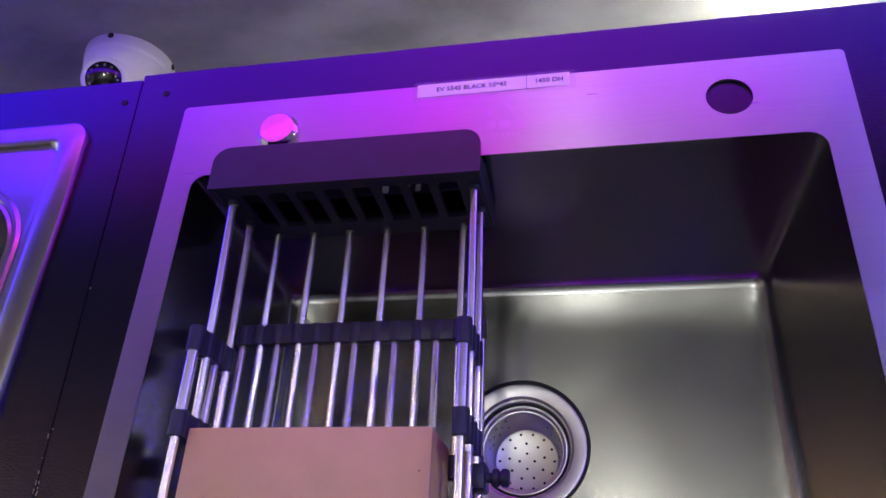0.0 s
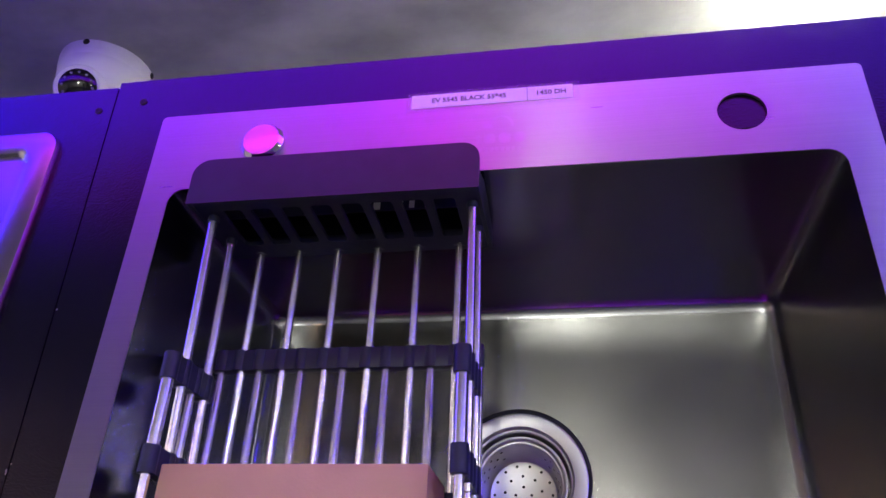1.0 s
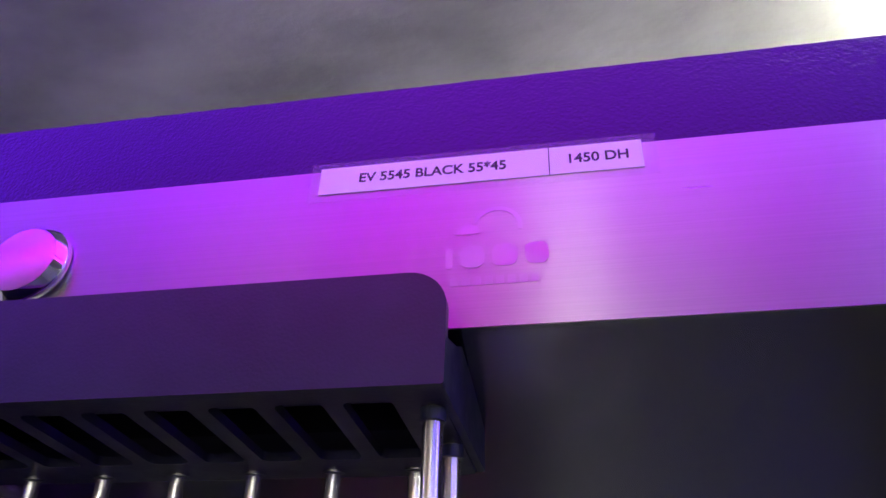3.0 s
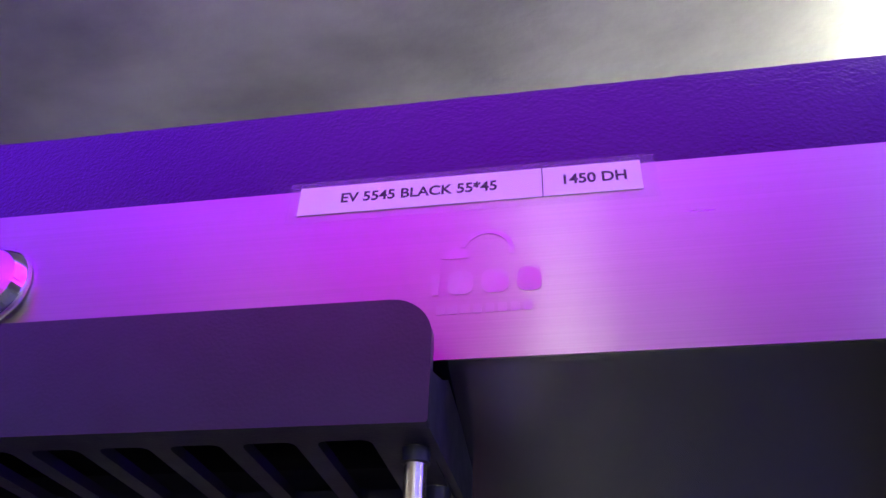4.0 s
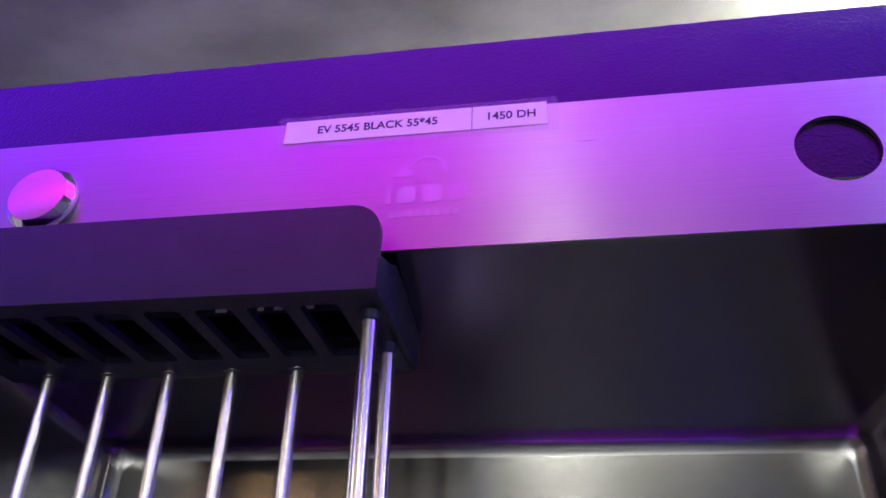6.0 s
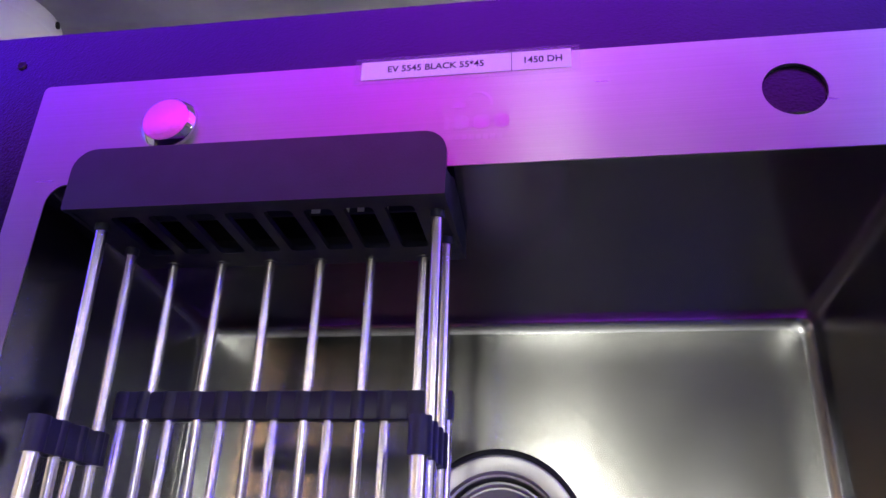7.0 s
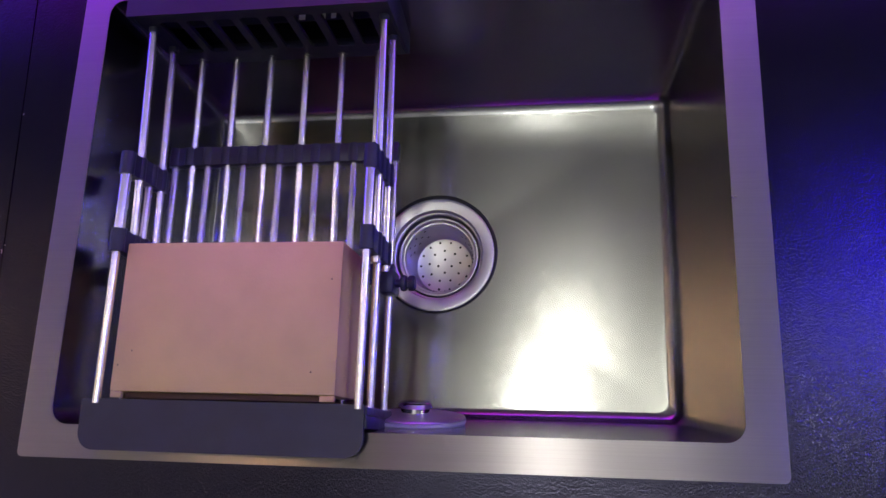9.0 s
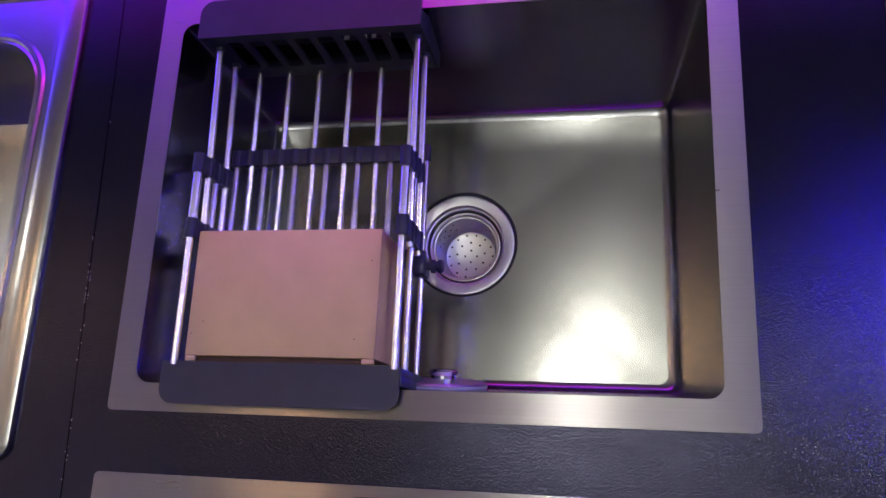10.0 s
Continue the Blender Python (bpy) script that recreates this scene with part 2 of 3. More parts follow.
def globe_lamp(x, y, z, r, light):
    """Opal globe on a short stem."""
    lamp = thing("globe_lamp", (x, y, CEILING), "round white opal globe lamp hanging over the shop floor", "ceiling lamp", "round lamps on the ceiling")
    part("rose", lathe((x, y, CEILING - 0.0005), [(0.05, 0), (0.05, 0.012), (0.03, 0.018), (0.008, 0.019)], (0, 0, -1), 32), WHITE, lamp)
    part("stem", rod((x, y, CEILING - 0.018), (x, y, z + r - 0.004), 0.008), WHITE, lamp)
    profile = [(max(0.006, r * math.sin(math.pi * i / 16)), -r * math.cos(math.pi * i / 16)) for i in range(17)]
    part("globe", lathe((x, y, z), profile, (0, 0, -1), 40), glowing("white_glow", light), lamp, "glowing opal globe")


globe_lamp(0.28, -4.0, 1.95, 0.088, WHITE_FAR)
globe_lamp(2.1, -3.5, 1.80, 0.09, WHITE_DIM)
# two unseen lamps added at the sides as fill for carton and rods
downlight("round_ceiling_lamp", (-2.0, -0.92), 0.12, glowing("side_fill_glow", FILL_SIDE), "unseen round fill lamp added over the shop floor")
downlight("round_ceiling_lamp", (2.45, -0.95), 0.17, glowing("side_fill_glow", FILL_SIDE), "unseen round fill lamp added over the shop floor")
# unseen lamps added far back to widen the light on the bowl floor
for spot, size in (((0.32, -7.8), 0.22), ((1.5, -8.35), 0.13)):
    downlight("round_ceiling_lamp", spot, size, glowing("back_fill_glow", FILL_BACK), "unseen round fill lamp added over the shop floor")
ceiling_panel((-1.3, -3.6), (0.40, 0.7), glowing("amber_glow", WARM), "warm amber ceiling light on the plaster")
ceiling_panel((-2.35, -2.55), (0.30, 0.3), glowing("amber_glow", WARM), "small warm amber ceiling light on the plaster")
ceiling_panel((1.75, -2.3), (0.62, 0.7), glowing("blue_glow", BLUE), "deep blue ceiling light on the plaster")
MAGENTA_STOPS = ((-1.4, (0.03, 0.0, 0.5)), (-0.5, (0.03, 0.0, 0.45)), (-0.18, (0.12, 0.002, 0.18)), (0.05, (0.27, 0.002, 0.24)), (0.24, (0.36, 0.002, 0.22)),
                 (0.42, (0.23, 0.003, 0.24)), (0.75, (0.07, 0.004, 0.30)), (1.4, (0.03, 0.006, 0.3)))
BLUE_STOPS = ((-1.4, (0.02, 0.0, 1.0)), (-0.4, (0.02, 0.0, 0.55)), (0.0, (0.08, 0.0, 0.40)), (0.28, (0.15, 0.0, 0.42)), (0.75, (0.03, 0.003, 0.30)), (1.4, (0.02, 0.004, 0.35)))
ceiling_panel((0.0, -0.27), (2.8, 0.05), colour_strip("magenta_glow", MAGENTA_STRIP, MAGENTA_STOPS), "colour-changing light strip from blue to magenta", 0.034)
ceiling_panel((0.0, -0.125), (2.8, 0.13), colour_strip("blue_strip_glow", BLUE_STRIP, BLUE_STOPS), "blue light strip on the ceiling along the display", 0.034)

# round lamp on the ceiling behind the board
downlight("round_ceiling_lamp", (0.565, 0.051), 0.0540, glowing("lamp_glow", WHITE_NEAR), "round white glowing lamp on the grey ceiling")


# ---- display board ----
def seam(z):
    """The seam of the two boards leans a little."""
    return -0.0535 + (2.03 - z) * 0.034


def board(name, x0, x1, z0, z1, holes, label, seed):
    """Board with a saw-chipped top edge; x0, x1: edges as functions of the height."""
    rng = random.Random(seed)
    steps = 260
    top = [(x1(z1) + (x0(z1) - x1(z1)) * i / steps, z1 - rng.uniform(0, 0.00045)) for i in range(steps + 1)]
    loops = [[(x0(z0), z0), (x1(z0), z0)] + top] + [rounded(*h, 0.008, 3) for h in holes]
    ob = part(name, sheet(loops, 0.018, 0.0), LAMINATE)
    return tagged(ob, label, "display board", "panels of the display wall")


RIGHT_BOARD = board("display_board", lambda z: seam(z) + 0.0006, lambda z: 1.3, 0.7, 2.0530, [(0.012, 1.563, 0.538, 1.9555), (0.007, 1.06, 0.533, 1.43), (0.679, 1.563, 1.105, 1.9555)],
                    "black pebbled laminate board with three sinks set in", 5)
board("display_board", lambda z: -1.3, lambda z: seam(z) - 0.0006, 0.7, 2.0475, [(-0.585, 1.53, -0.125, 1.975)],
      "black laminate board beside the seam with a pressed sink", 6)


def seam_chips():
    """Pale chips and dust caught along the seam of the boards."""
    rng = random.Random(4)
    for k in range(44):
        z, h = (rng.uniform(1.645, 1.695) if k < 20 else rng.uniform(1.42, 1.86)), rng.uniform(0.0006, 0.0022)
        x = seam(z) + rng.choice((-0.0011, 0.0011, -0.0014, 0.0016))
        w = rng.uniform(0.0002, 0.0005)
        part("chip", box((x - w, -0.00025, z), (x + w, 0.0002, z + h)), CHIP, RIGHT_BOARD)


seam_chips()


def base_panel():
    base = thing("display_cabinet", (0, 0.2, FLOOR), "plain dark base under the sink display boards", "cabinet")
    part("front", box((-1.3, 0.002, FLOOR), (1.3, 0.02, 0.6985)), EDGE, base)
    part("side", box((-1.3, 0.0205, FLOOR), (-1.28, 0.2995, 2.03)), EDGE, base)
    part("side", box((1.28, 0.0205, FLOOR), (1.3, 0.2995, 2.03)), EDGE, base)


base_panel()


def screw(x, z):
    s = thing("screw", (x, 0, z), "dark countersunk screw in the black board", "screw", "screws along the seam")
    part("head", lathe((x, 0.001, z), [(0.0034, 0), (0.0034, 0.0016), (0.0026, 0.0022), (0.0012, 0.0018)], n=18), SCREW, s)
    part("slot", box((x - 0.0022, -0.00125, z - 0.0004), (x + 0.0022, -0.0011, z + 0.0004)), HOLE, s)


screw(-0.067, 2.022)
screw(-0.026, 2.028)


# ---- flat-rimmed sinks ----
def flat_sink(x0, z0, w, h, edges, floor, depth, drain, label, tap_hole=None, group=""):
    """Square sink set in the board: flat rim, welded bowl; edges: rim widths left, bottom, right, top; floor: insets of the bowl's floor."""
    sink = thing("kitchen_sink", (x0 + w / 2, 0, z0), label, "sink", group)
    ix0, iz0, ix1, iz1 = x0 + edges[0], z0 + edges[1], x0 + w - edges[2], z0 + h - edges[3]
    loops = [rounded(x0, z0, x0 + w, z0 + h, 0.004, 3), rounded(ix0, iz0, ix1, iz1, 0.013, 6)]
    if tap_hole:
        loops.append(ring(*tap_hole, 0.0172))
    part("rim", sheet(loops, -0.0004, -0.003, bevel=0.0006), STEEL, sink)
    fx0, fz0, fx1, fz1 = ix0 + floor[0], iz0 + floor[1], ix1 - floor[2], iz1 - floor[3]

    def at(t, y, grow, r):
        return [(u, y, v) for u, v in rounded(ix0 + (fx0 - ix0) * t + grow, iz0 + (fz0 - iz0) * t + grow, ix1 + (fx1 - ix1) * t - grow, iz1 + (fz1 - iz1) * t - grow, r, 6, 18)]

    f = 0.009
    rows = [at(0, -0.0022, 0.0, 0.013), at(0, 0.004, 0.0003, 0.0125), at(0.45, depth * 0.45, 0.0003, 0.012), at(0.93, depth - f, 0.0003, 0.012)]
    for i in range(1, 5):
        a = math.pi / 2 * i / 4
        rows.append(at(0.93 + 0.07 * i / 4, depth - f * (1 - math.sin(a)), f * (1 - math.cos(a)), 0.012 - 0.002 * i / 4))
    part("bowl", loft(rows), STEEL_WALL, sink, "brushed bowl walls coloured darker for the shade inside")
    last = rows[-1]
    if drain:
        cx, cz, r = drain
        hole = []
        for p in last:
            a = math.atan2(p[2] - cz, p[0] - cx)
            hole.append((cx + r * math.cos(a), depth + 0.003, cz + r * math.sin(a)))
        mid = [tuple(Vector(p).lerp(Vector(q), 0.5) - Vector((0, 0.0002, 0))) for p, q in zip(last, hole)]
        part("bowl_floor", loft([last, mid, hole]), STEEL_FLOOR, sink, "brushed bowl floor sloping to the drain")
    else:
        part("bowl_floor", loft([last, [(p[0] * 0.2 + 0.8 * (fx0 + fx1) / 2, depth + 0.002, p[2] * 0.2 + 0.8 * (fz0 + fz1) / 2) for p in last]], True), STEEL_FLOOR, sink)
    return sink


DRAIN = (0.2845, 1.747)
DEPTH = 0.177
flat_sink(0.0, 1.55, 0.55, 0.456, (0.0235, 0.0245, 0.0255, 0.0755), (0.027, 0.016, 0.0170, 0.0295), DEPTH, (*DRAIN, 0.050),
          "brushed dark steel square sink set in the black board", (0.462, 1.969), "sinks on the display wall")
flat_sink(-0.0030, 1.0465, 0.55, 0.4505, (0.0255, 0.0255, 0.0255, 0.0755), (0.02, 0.02, 0.02, 0.035), DEPTH, None,
          "brushed steel square sink below the dark one", None, "sinks on the display wall")
flat_sink(0.667, 1.55, 0.45, 0.456, (0.0255, 0.0255, 0.0255, 0.0755), (0.02, 0.02, 0.02, 0.035), DEPTH, None,
          "brushed steel sink beside the dark square one", None, "sinks on the display wall")


def waste(cx, cz, y):
    """Drain with flange, stepped throat and perforated strainer cup."""
    d = thing("sink_drain", (cx, y, cz), "polished steel drain with a perforated strainer basket", "drain")
    c = (cx, y, cz)
    part("gasket", lathe((cx, y, cz + 0.0012), [(0.0596, -0.002), (0.0596, 0.0008), (0.0582, 0.0016), (0.0570, 0.0014), (0.054, 0.0008), (0.054, -0.002)], close=False, n=64), RUBBER, d, "black sealing ring")
    part("flange", lathe(c, [(0.0565, 0.0005), (0.0565, 0.0022), (0.0561, 0.0028), (0.0553, 0.0030), (0.0545, 0.0030), (0.0458, 0.0024), (0.0452, 0.0022), (0.0447, 0.0010), (0.0443, -0.0020), (0.0437, -0.0030), (0.0425, -0.0032), (0.0420, -0.0036), (0.0416, -0.0070), (0.0410, -0.010), (0.0405, -0.03)], close=False, n=64), CUP, d)
    part("throat", lathe(c, [(0.0404, -0.020), (0.0402, -0.022), (0.0400, -0.0225), (0.0395, -0.095), (0.004, -0.096)], n=64), STEEL_FLOOR, d)
    cup = part("strainer_cup", lathe(c, [(0.0400, -0.012), (0.0399, -0.0085), (0.0396, -0.0078), (0.0390, -0.0075), (0.0376, -0.0078), (0.0370, -0.0084), (0.0367, -0.0120), (0.0362, -0.0128), (0.0350, -0.0130), (0.0345, -0.0136), (0.0340, -0.018), (0.0318, -0.032), (0.0305, -0.048),
                                         (0.0290, -0.0510), (0.026, -0.0520), (0.001, -0.0520)], n=64), CUP, d, "perforated steel cup")
    for count, r in ((14, 0.0255), (9, 0.0165), (4, 0.007)):
        for i in range(count):
            a = 2 * math.pi * (i + 0.3 * (count == 9)) / count
            part("hole", lathe((cx + r * math.cos(a), y + 0.0517, cz + r * math.sin(a)), [(0.0013, 0), (0.0012, 0.0002)], n=10), HOLE, cup)
    for row in range(3):
        for i in range(18):
            a = 2 * math.pi * (i + 0.5 * (row % 2)) / 18
            if i % 6 in (0, 1, 2):
                dep = 0.020 + 0.007 * row
                r = 0.0337 - (dep - 0.018) * 0.150
                way = Vector((math.cos(a), 0, math.sin(a)))
                part("hole", lathe(Vector((cx, y + dep, cz)) + way * (r - 0.0001), [(0.0013, 0), (0.0012, 0.0003)], -way, n=8), HOLE, cup)


waste(*DRAIN, DEPTH + 0.003)


def hole_cover(x, z, y=-0.003):
    c = thing("hole_cover", (x, y, z), "round polished chrome cover over a tap hole", "hole cover", "tap hole covers")
    part("body", lathe((x, y - 0.0002, z), [(0.0178, 0), (0.0183, 0.001), (0.0183, 0.003), (0.0178, 0.0038), (0.0150, 0.0066)], n=48, close=False), CHROME, c)
    part("face", lathe((x, y - 0.0064, z), [(0.0151, 0), (0.0148, 0.0004), (0.010, 0.0007), (0.001, 0.0008)], n=48), POLISHED, c)


hole_cover(0.0955, 1.9695)
hole_cover(0.0845, 1.4595)


# ---- pressed sink beside the seam ----
def pressed_sink(x0, z0, x1, z1):
    s = thing("pressed_sink", ((x0 + x1) / 2, 0, z0), "shiny pressed steel sink with rounded corners in the board", "sink", "sinks on the display wall")

    def at(inset, y, r):
        return [(u, y, v) for u, v in rounded(x0 + inset, z0 + inset, x1 - inset, z1 - inset, r, 10)]

    rim = [at(0.0, -0.0003, 0.020), at(0.0, -0.0025, 0.020), at(0.001, -0.005, 0.019), at(0.004, -0.0065, 0.018), at(0.019, -0.0065, 0.014), at(0.0225, -0.0055, 0.013),
           at(0.0245, -0.0025, 0.012), at(0.027, -0.0018, 0.012), at(0.029, -0.0018, 0.012)]
    part("rim", loft(rim), PRESSED, s)
    def well(grow, y, r):
        return [(u, y, v) for u, v in rounded(x0 + 0.035 + grow, z0 + 0.05 + grow, x1 - 0.035 - grow, z1 - 0.063 - grow, r, 10)]

    deck = [at(0.029, -0.0018, 0.012), well(0.0, -0.0010, 0.066), well(0.0022, -0.0036, 0.065), well(0.005, -0.0036, 0.064), well(0.0075, -0.0012, 0.062), well(0.010, -0.0026, 0.060)]
    part("deck", loft(deck), PRESSED, s)
    bowl = [well(0.010, -0.0026, 0.060), well(0.0125, 0.001, 0.059), well(0.015, 0.01, 0.058), well(0.018, 0.06, 0.05), well(0.024, 0.13, 0.05), well(0.035, 0.15, 0.05), well(0.06, 0.156, 0.04)]
    part("bowl", loft(bowl, True), PRESSED, s, "deep pressed bowl")


pressed_sink(-0.592, 1.499, -0.0918, 1.9995)


# ---- price label ----
def words(text, at, size, parent, name="lettering"):
    curve = bpy.data.curves.new(name, "FONT")
    curve.body, curve.size, curve.align_x, curve.align_y, curve.extrude, curve.offset = text, size, "CENTER", "CENTER", 0.00005, 0.00014
    made = bpy.data.objects.new(name, curve)
    mesh = bpy.data.meshes.new_from_object(made)
    bpy.data.objects.remove(made)
    mesh.transform(pose(*at, 90, 0, 0))
    mesh.materials.append(INK)
    ob = new(name, mesh)
    ob.parent = parent
    ob.matrix_parent_inverse = Matrix.Translation(-parent.location)
    return ob


def price_label():
    x0, x1, z0, z1, y = 0.2150, 0.3420, 1.9938, 2.0072, -0.0032
    tag = thing("price_label", (x0, y, z0), "white printed paper price label taped to the sink rim", "price label")
    part("paper", box((x0, y - 0.0003, z0), (x1, y, z1)), PAPER, tag)
    part("tape", box((x0 - 0.004, y - 0.0006, z0 - 0.004), (x1 + 0.0052, y - 0.0004, z1 + 0.0024)), TAPE, tag, "clear sticky tape")
    part("divider", box((0.3068, y - 0.00042, z0), (0.3072, y - 0.0003, z1)), INK, tag)
    words("EV 5545 BLACK 55*45", (0.2610, y - 0.00036, 2.0006), 0.0063, tag)
    words("1450 DH", (0.3253, y - 0.00036, 2.0006), 0.0063, tag)


price_label()


def etched_logo():
    """Maker's mark as plain shapes: an arch over bars."""
    mark = thing("etched_mark", (0.287, -0.003, 1.953), "faint etched maker's mark on the sink rim", "mark")
    y = -0.0031
    def bow(cx, cz, r, t, a0, a1):
        turn = [math.radians(a0 + (a1 - a0) * i / 16) for i in range(17)]
        return [(cx + r * math.cos(a), cz + r * math.sin(a)) for a in turn] + [(cx + (r - t) * math.cos(a), cz + (r - t) * math.sin(a)) for a in reversed(turn)]

    part("arch", sheet([bow(0.2868, 1.9715, 0.0095, 0.0018, -10, 165)], y, y - 0.0001), ETCH, mark)
    part("arch", sheet([bow(0.2760, 1.9690, 0.0048, 0.0044, 5, 175)], y, y - 0.0001), ETCH, mark)
    part("bar", sheet([rounded(0.2680, 1.9545, 0.2706, 1.9635, 0.0008, 2)], y, y - 0.0001), ETCH, mark)
    for a, b in ((0.2735, 0.2822), (0.2850, 0.2942), (0.2968, 0.3052)):
        part("bar", sheet([rounded(a, 1.9545, b, 1.9640, 0.0030, 4)], y, y - 0.0001), ETCH, mark)
    for k in range(8):
        x = 0.2700 + 0.0041 * k
        part("bar", sheet([rounded(x, 1.9470, x + 0.0029, 1.9506, 0.0005, 2)], y, y - 0.0001), ETCH, mark)


etched_logo()


# ---- telescopic drainer basket ----
XL, XR = 0.0645, 0.2640
LOW_SIDE, UP_SIDE = (-0.0116, 0.0224), (0.0069, 0.0407)
LOW_FLOOR = [0.0642, 0.0950, 0.1283, 0.1615, 0.1948, 0.2287]
UP_FLOOR = [0.0780 + 0.0337 * i for i in range(6)]
FLOOR_Y = 0.063


def lean(y, z):
    """The upper half leans: its top stands nearer the room."""
    return y - (z - 1.75) * 0.078


def basket():
    b = thing("drainer_basket", (0.16, 0.03, 1.554), "steel tube drainer basket with dark plastic ends in the sink", "dish rack")
    # upper half
    top, low_end = 1.9055, 1.700
    for x in (XL, XR + 0.0015):
        for y in UP_SIDE:
            part("rod", rod((x + (0.0035 if x < 0.1 else 0.001), lean(y, top), top), (x, lean(y, low_end), low_end), 0.0033), TUBE, b)
    for i, x in enumerate(UP_FLOOR):
        part("rod", rod((x + 0.0060 - 0.0008 * i, 0.053, top + 0.002), (x - 0.0012, FLOOR_Y + 0.009, low_end), 0.0032), TUBE, b)
    # lower half
    for x in (XL, XR):
        for y in LOW_SIDE:
            part("rod", rod((x, y, 1.5896), (x, y, 1.785), 0.0031), TUBE, b)
        part("sleeve", rod((x, LOW_SIDE[0], 1.715), (x, LOW_SIDE[0], 1.775), 0.0042), TUBE, b)
    for x in LOW_FLOOR:
        part("rod", rod((x, FLOOR_Y, 1.5896), (x, FLOOR_Y, 1.81), 0.0031), TUBE, b)
    part("rod", rod((XR + 0.001, FLOOR_Y, 1.5896), (XR + 0.001, FLOOR_Y, 1.81), 0.0031), TUBE, b)

    # plastic combs that hold the tubes
    def side_comb(x, z, half, slope):
        ys = sorted(LOW_SIDE + tuple(lean(y, z) for y in UP_SIDE))
        bm = bmesh.new()
        for i, y in enumerate(ys):
            zz = z + (y + 0.014) * slope
            rod((x, y, zz - half), (x, y, zz + half), 0.0058, bm)
        ends = [(ys[0], z), (ys[-1] + 0.008, z + (ys[-1] + 0.022) * slope)]
        vs = []
        for dx in (-0.0042, 0.0042):
            vs.append([bm.verts.new((x + dx, y, zz + s * half * 0.92)) for y, zz in ends for s in (-1, 1)])
        p, q = vs
        for f in ((p[0], p[1], p[3], p[2]), (q[0], q[2], q[3], q[1]), (p[0], q[0], q[1], p[1]), (p[2], p[3], q[3], q[2]), (p[1], q[1], q[3], p[3]), (p[0], p[2], q[2], q[0])):
            bm.faces.new(f)
        part("side_comb", bm, PLASTIC, b, "dark plastic comb")

    def floor_comb(z, half):
        bm = bmesh.new()
        for x in sorted(LOW_FLOOR + UP_FLOOR):
            rod((x, FLOOR_Y, z - half), (x, FLOOR_Y, z + half), 0.0062, bm)
        box((0.0600, FLOOR_Y - 0.0045, z - half * 0.95), (0.2685, FLOOR_Y + 0.0045, z + half * 0.95), 0.0006, bm)
        part("floor_comb", bm, PLASTIC, b, "dark plastic comb")

    for x in (XL, XR):
        side_comb(x, 1.7775, 0.0098, 0.04)
        side_comb(x, 1.7145, 0.0095, 0.0)
    floor_comb(1.8095, 0.0088)
    floor_comb(1.7020, 0.0088)

    # end caps
    def front_plate(z0, z1, x0, x1, y0, y1, r):
        bm = sheet([rounded(x0, z0, x1, z1, r, 8)], y1, y0, bevel=0.0015)
        return bm

    cap = part("end_cap", front_plate(1.8995, 1.9390, 0.0545, 0.2738, -0.0265, -0.0225, (0.001, 0.001, 0.013, 0.014)), PLASTIC, b, "dark plastic hooked end cap")
    bm = bmesh.new()
    side = [(-0.0224, 1.9000), (0.0640, 1.9030), (0.0640, 1.9230), (0.006, 1.9280), (-0.004, 1.9230), (-0.0224, 1.9170)]
    for x in (0.0553, 0.2705):
        loft([[(x, y, z) for y, z in side], [(x + 0.0028, y, z) for y, z in side]], True, bm).faces.new([v for v in list(bm.verts)[-12:-6]])
    box((0.0582, 0.0610, 1.9030), (0.2704, 0.064, 1.9230), 0.0008, bm)
    part("cap_shell", bm, PLASTIC, cap)
    slots = []
    for i in range(8):
        x = 0.0755 + 0.0232 * i
        slots.append(rounded(x, -0.012, x + 0.0165, 0.040, 0.003, 3))
    part("grille", sheet([rounded(0.0582, -0.0223, 0.2704, 0.0605, 0.001, 1)] + slots, 1.9010, 1.9046, level), PLASTIC, cap, "slotted plastic grille")
    # four small white pieces in front of a rail inside the cap
    for x, w in ((0.1850, 0.0055), (0.2055, 0.003), (0.2135, 0.0042), (0.2260, 0.0065)):
        part("white_piece", box((x, 0.0200, 1.9160), (x + w, 0.0204, 1.9225)), PAPER, cap, "small white piece behind the grille slots")
    part("inner_rail", box((0.0582, 0.0206, 1.9155), (0.2704, 0.0230, 1.9235), 0.0004), PLASTIC, cap)
    part("cap_top", box((0.0582, -0.0223, 1.9145), (0.2704, -0.0040, 1.9170)), PLASTIC, cap)
    for i, x in enumerate(UP_FLOOR):
        part("socket", rod((x + 0.0057 - 0.0008 * i, 0.0536, 1.8998), (x + 0.0058 - 0.0008 * i, 0.0532, 1.9012), 0.0044), PLASTIC, cap)
    for x in (XL, XR + 0.0015):
        for y in UP_SIDE:
            dx = 0.0034 if x < 0.1 else 0.001
            part("socket", rod((x + dx, lean(y, 1.897), 1.8958), (x + dx, lean(y, 1.9), 1.9012), 0.0043), PLASTIC, cap)

    foot = part("end_cap", front_plate(1.5568, 1.5935, 0.0535, 0.2685, -0.0125, -0.0090, (0.013, 0.013, 0.001, 0.001)), PLASTIC, b, "dark plastic hooked end cap")
    bm = bmesh.new()
    box((0.0545, -0.0089, 1.5860), (0.2700, 0.0720, 1.5920), 0.0008, bm)
    box((0.2670, -0.0089, 1.5770), (0.2700, 0.0720, 1.5859), 0.0006, bm)
    box((0.0545, -0.0089, 1.5770), (0.0575, 0.0720, 1.5859), 0.0006, bm)
    part("cap_shell", bm, PLASTIC, foot)

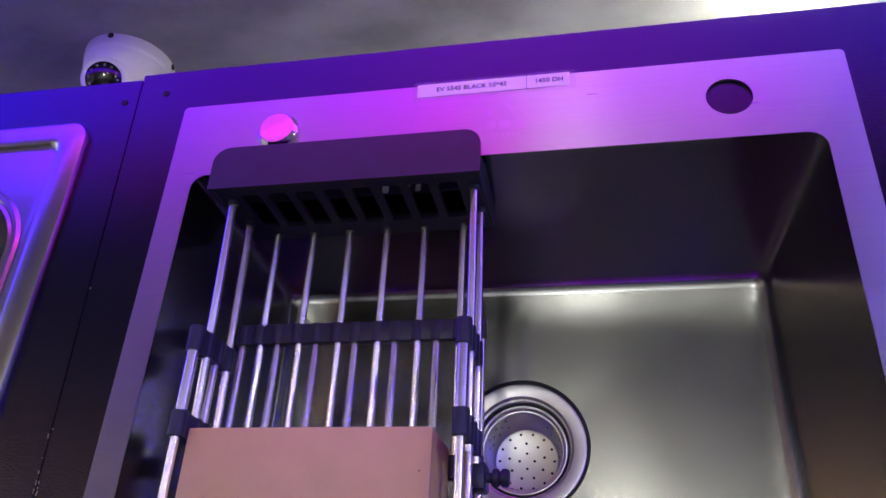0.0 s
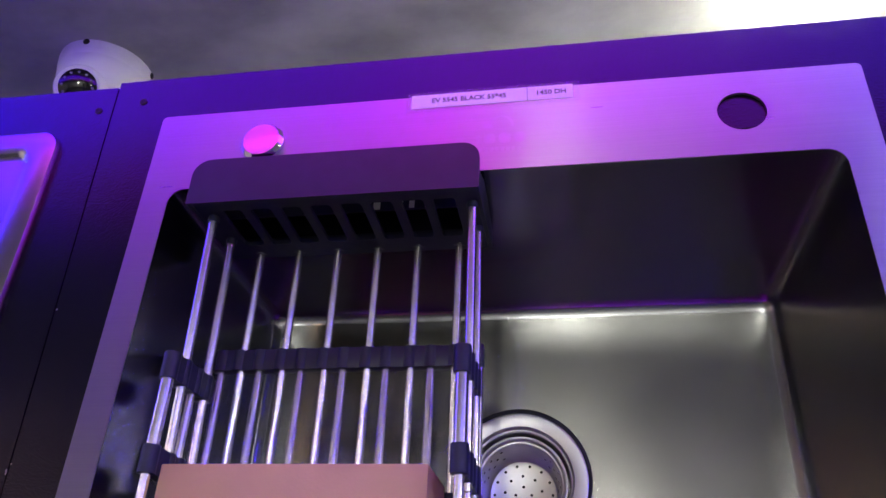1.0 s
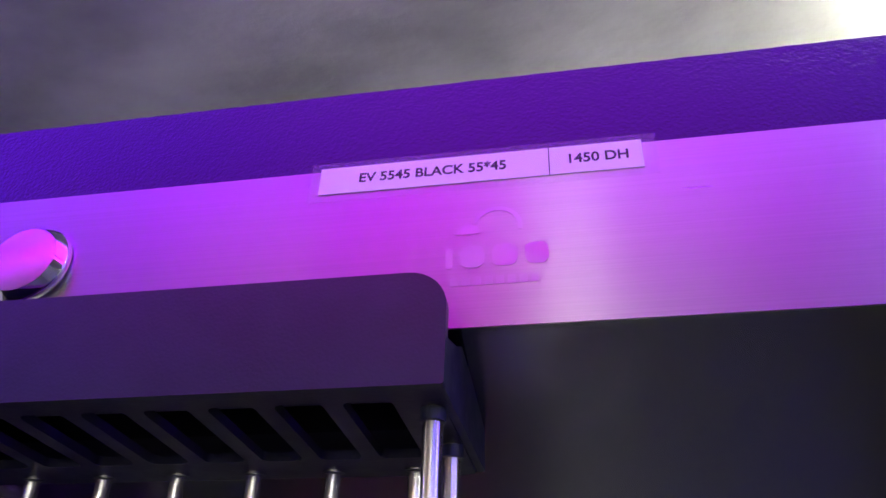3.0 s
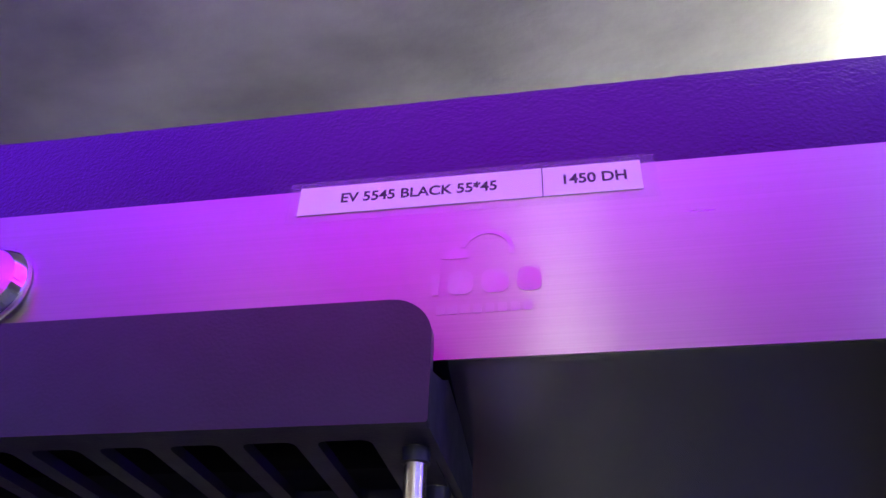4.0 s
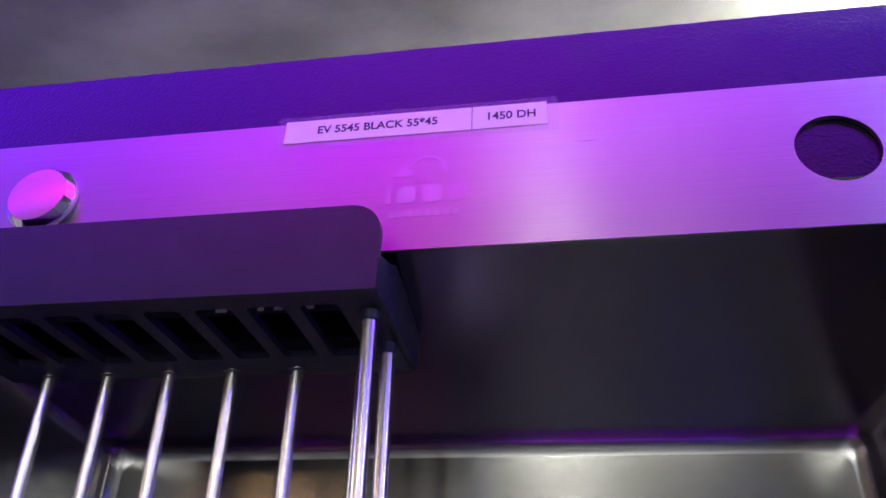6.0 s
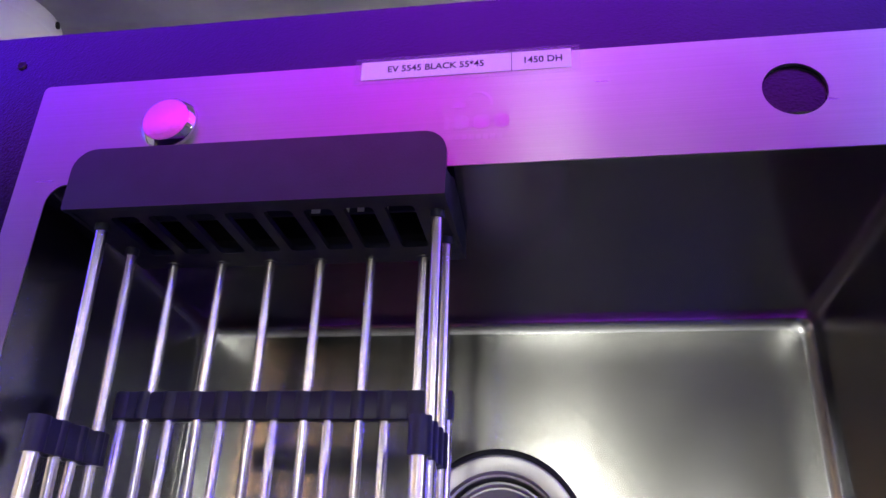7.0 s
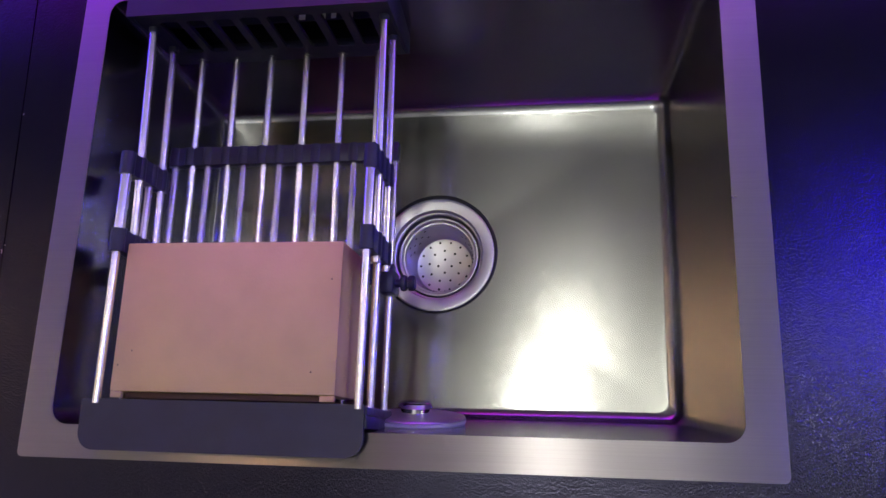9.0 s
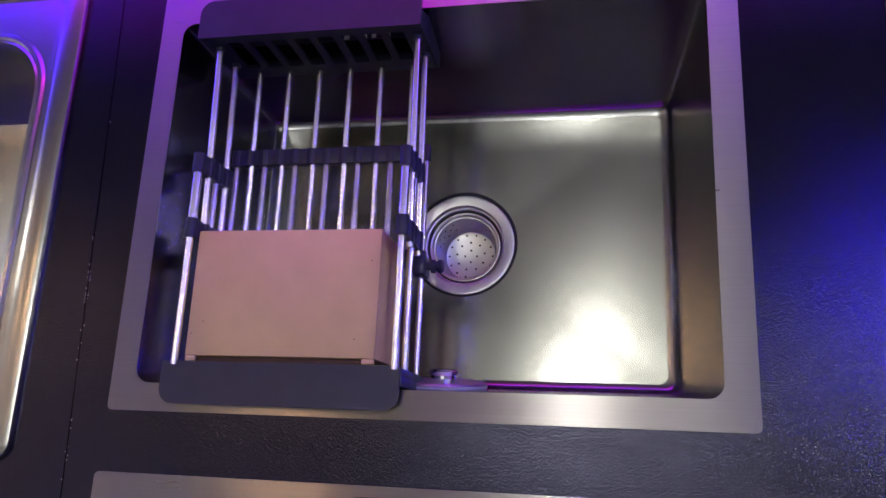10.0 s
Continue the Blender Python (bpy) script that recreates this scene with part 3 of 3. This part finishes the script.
    # clamp with a thumb screw on the outer tube
    clamp = part("clamp", box((XR - 0.005, 0.046, 1.684), (XR + 0.008, 0.070, 1.7035), 0.002), PLASTIC, b, "black plastic clamp")
    part("thumb_screw", lathe((XR + 0.0081, 0.056, 1.6935), [(0.0036, 0), (0.0036, 0.004), (0.0062, 0.0045), (0.0068, 0.0065), (0.0062, 0.0085), (0.0048, 0.009), (0.0048, 0.0105), (0.0062, 0.011), (0.0064, 0.0145), (0.005, 0.016)], (1, 0, 0), 20), PLASTIC, clamp)


basket()


# ---- carton in the basket ----
def carton():
    x0, x1, y0, y1, z0, z1 = 0.0688, 0.2440, -0.0035, 0.0570, 1.5945, 1.7140
    c = thing("carton", ((x0 + x1) / 2, y0, z0), "plain closed brown cardboard box standing in the drainer basket", "box")
    part("shell", box((x0, y0, z0 + 0.005), (x1, y1, z1), 0.0012), CARD, c)
    # the flap's dark colour stands for the shadow along the carton's foot
    part("bottom_flap", box((x0 + 0.010, y0 + 0.0050, z0 + 0.0003), (x1 - 0.012, y1 - 0.002, z0 + 0.0048), 0.0006), CARD_DARK, c, "recessed flap coloured dark as the shadow gap")
    part("corner_tab", box((x0 + 0.0005, y0 + 0.0004, z0 + 0.0003), (x0 + 0.0095, y0 + 0.004, z0 + 0.0049), 0.0006), CARD, c)
    part("corner_tab", box((x1 - 0.0115, y0 + 0.0004, z0 + 0.0003), (x1 - 0.0005, y0 + 0.004, z0 + 0.0049), 0.0006), CARD, c)
    for x, z in ((0.2365, 1.6850), (0.2250, 1.6160), (0.0830, 1.6300), (0.0730, 1.6190)):
        part("prick", lathe((x, y0 + 0.0001, z), [(0.0008, 0), (0.0005, 0.0002)], n=8), CARD_DARK, c)


carton()


# ---- drain plug lying on the lower bowl wall ----
def plug():
    at, up = (0.2865, 0.085, 1.5830), Vector((0.02, -0.16, 1.0)).normalized()
    p = thing("drain_plug", at, "steel drain plug with grey rubber seal lying on bowl wall", "drain plug")
    part("seal", lathe(at, [(0.030, 0.0), (0.0405, 0.0006), (0.0418, 0.0028), (0.0412, 0.0050)], up, 48), GREY_RUBBER, p, "grey rubber seal")
    part("disc", lathe(at, [(0.0405, 0.0051), (0.0412, 0.0058), (0.0404, 0.0068), (0.0385, 0.0073), (0.0300, 0.0069), (0.0180, 0.0080), (0.0120, 0.0095)], up, 48), CUP, p)
    part("knob", lathe(at, [(0.0120, 0.0085), (0.0118, 0.0125), (0.0135, 0.0140), (0.0140, 0.0165), (0.0120, 0.0178), (0.001, 0.0182)], up, 32), CHROME, p)


plug()


# ---- security camera on the ceiling ----
def dome_camera():
    c = Vector((-0.165, 0.107, CEILING))
    d = thing("security_camera", c, "white dome security camera mounted on the ceiling", "security camera")
    part("base", lathe(c - Vector((0, 0, 0.0005)), [(0.045, 0), (0.0495, 0.0), (0.0500, 0.0035), (0.0495, 0.0105), (0.0487, 0.0165), (0.0480, 0.0172)], (0, 0, -1), 56), WHITE, d)
    body = part("body", lathe(c - Vector((0, 0, 0.0173)), [(0.0485, 0.0), (0.0470, 0.009), (0.0412, 0.021), (0.0342, 0.0325), (0.0237, 0.0403), (0.0105, 0.0443), (0.001, 0.0447)], (0, 0, -1), 56), WHITE, d)
    way = Vector((0.30, -0.85, -0.42)).normalized()
    eye = c + Vector((-0.0075, -0.004, -0.0405)) + way * 0.034
    ball = part("eyeball", lathe(eye, [(0.0258, -0.024), (0.0263, -0.010), (0.0263, 0.0), (0.0250, 0.0053), (0.0224, 0.0083), (0.0206, 0.0075)], way, 48), WHITE, d, "white swivelling eyeball")
    part("lens_window", lathe(eye, [(0.0205, 0.0070), (0.0158, 0.0092), (0.0079, 0.0110), (0.001, 0.0114)], way, 40), LENS, ball, "black glass window")
    side = way.cross(Vector((0, 0, 1))).normalized()
    up = side.cross(way)
    for i in range(12):
        a = 2 * math.pi * i / 12
        at = eye + way * 0.0090 + (side * math.cos(a) + up * math.sin(a)) * 0.0151
        part("diode", lathe(at, [(0.0017, 0), (0.0014, 0.001), (0.0003, 0.0014)], way, 10), DIODE, ball)
    part("lens", lathe(eye + way * 0.0112, [(0.0075, 0), (0.007, 0.001), (0.003, 0.0016)], way, 24), LENS, ball)
    for a in (4.82, 6.45, 3.2):
        at = c + Vector((math.cos(a) * 0.0493, math.sin(a) * 0.0493, -0.0045))
        part("notch", lathe(at, [(0.0034, -0.002), (0.0034, 0.0016), (0.0020, 0.0018)], (math.cos(a), math.sin(a), 0), 14), HOLE, body)


dome_camera()
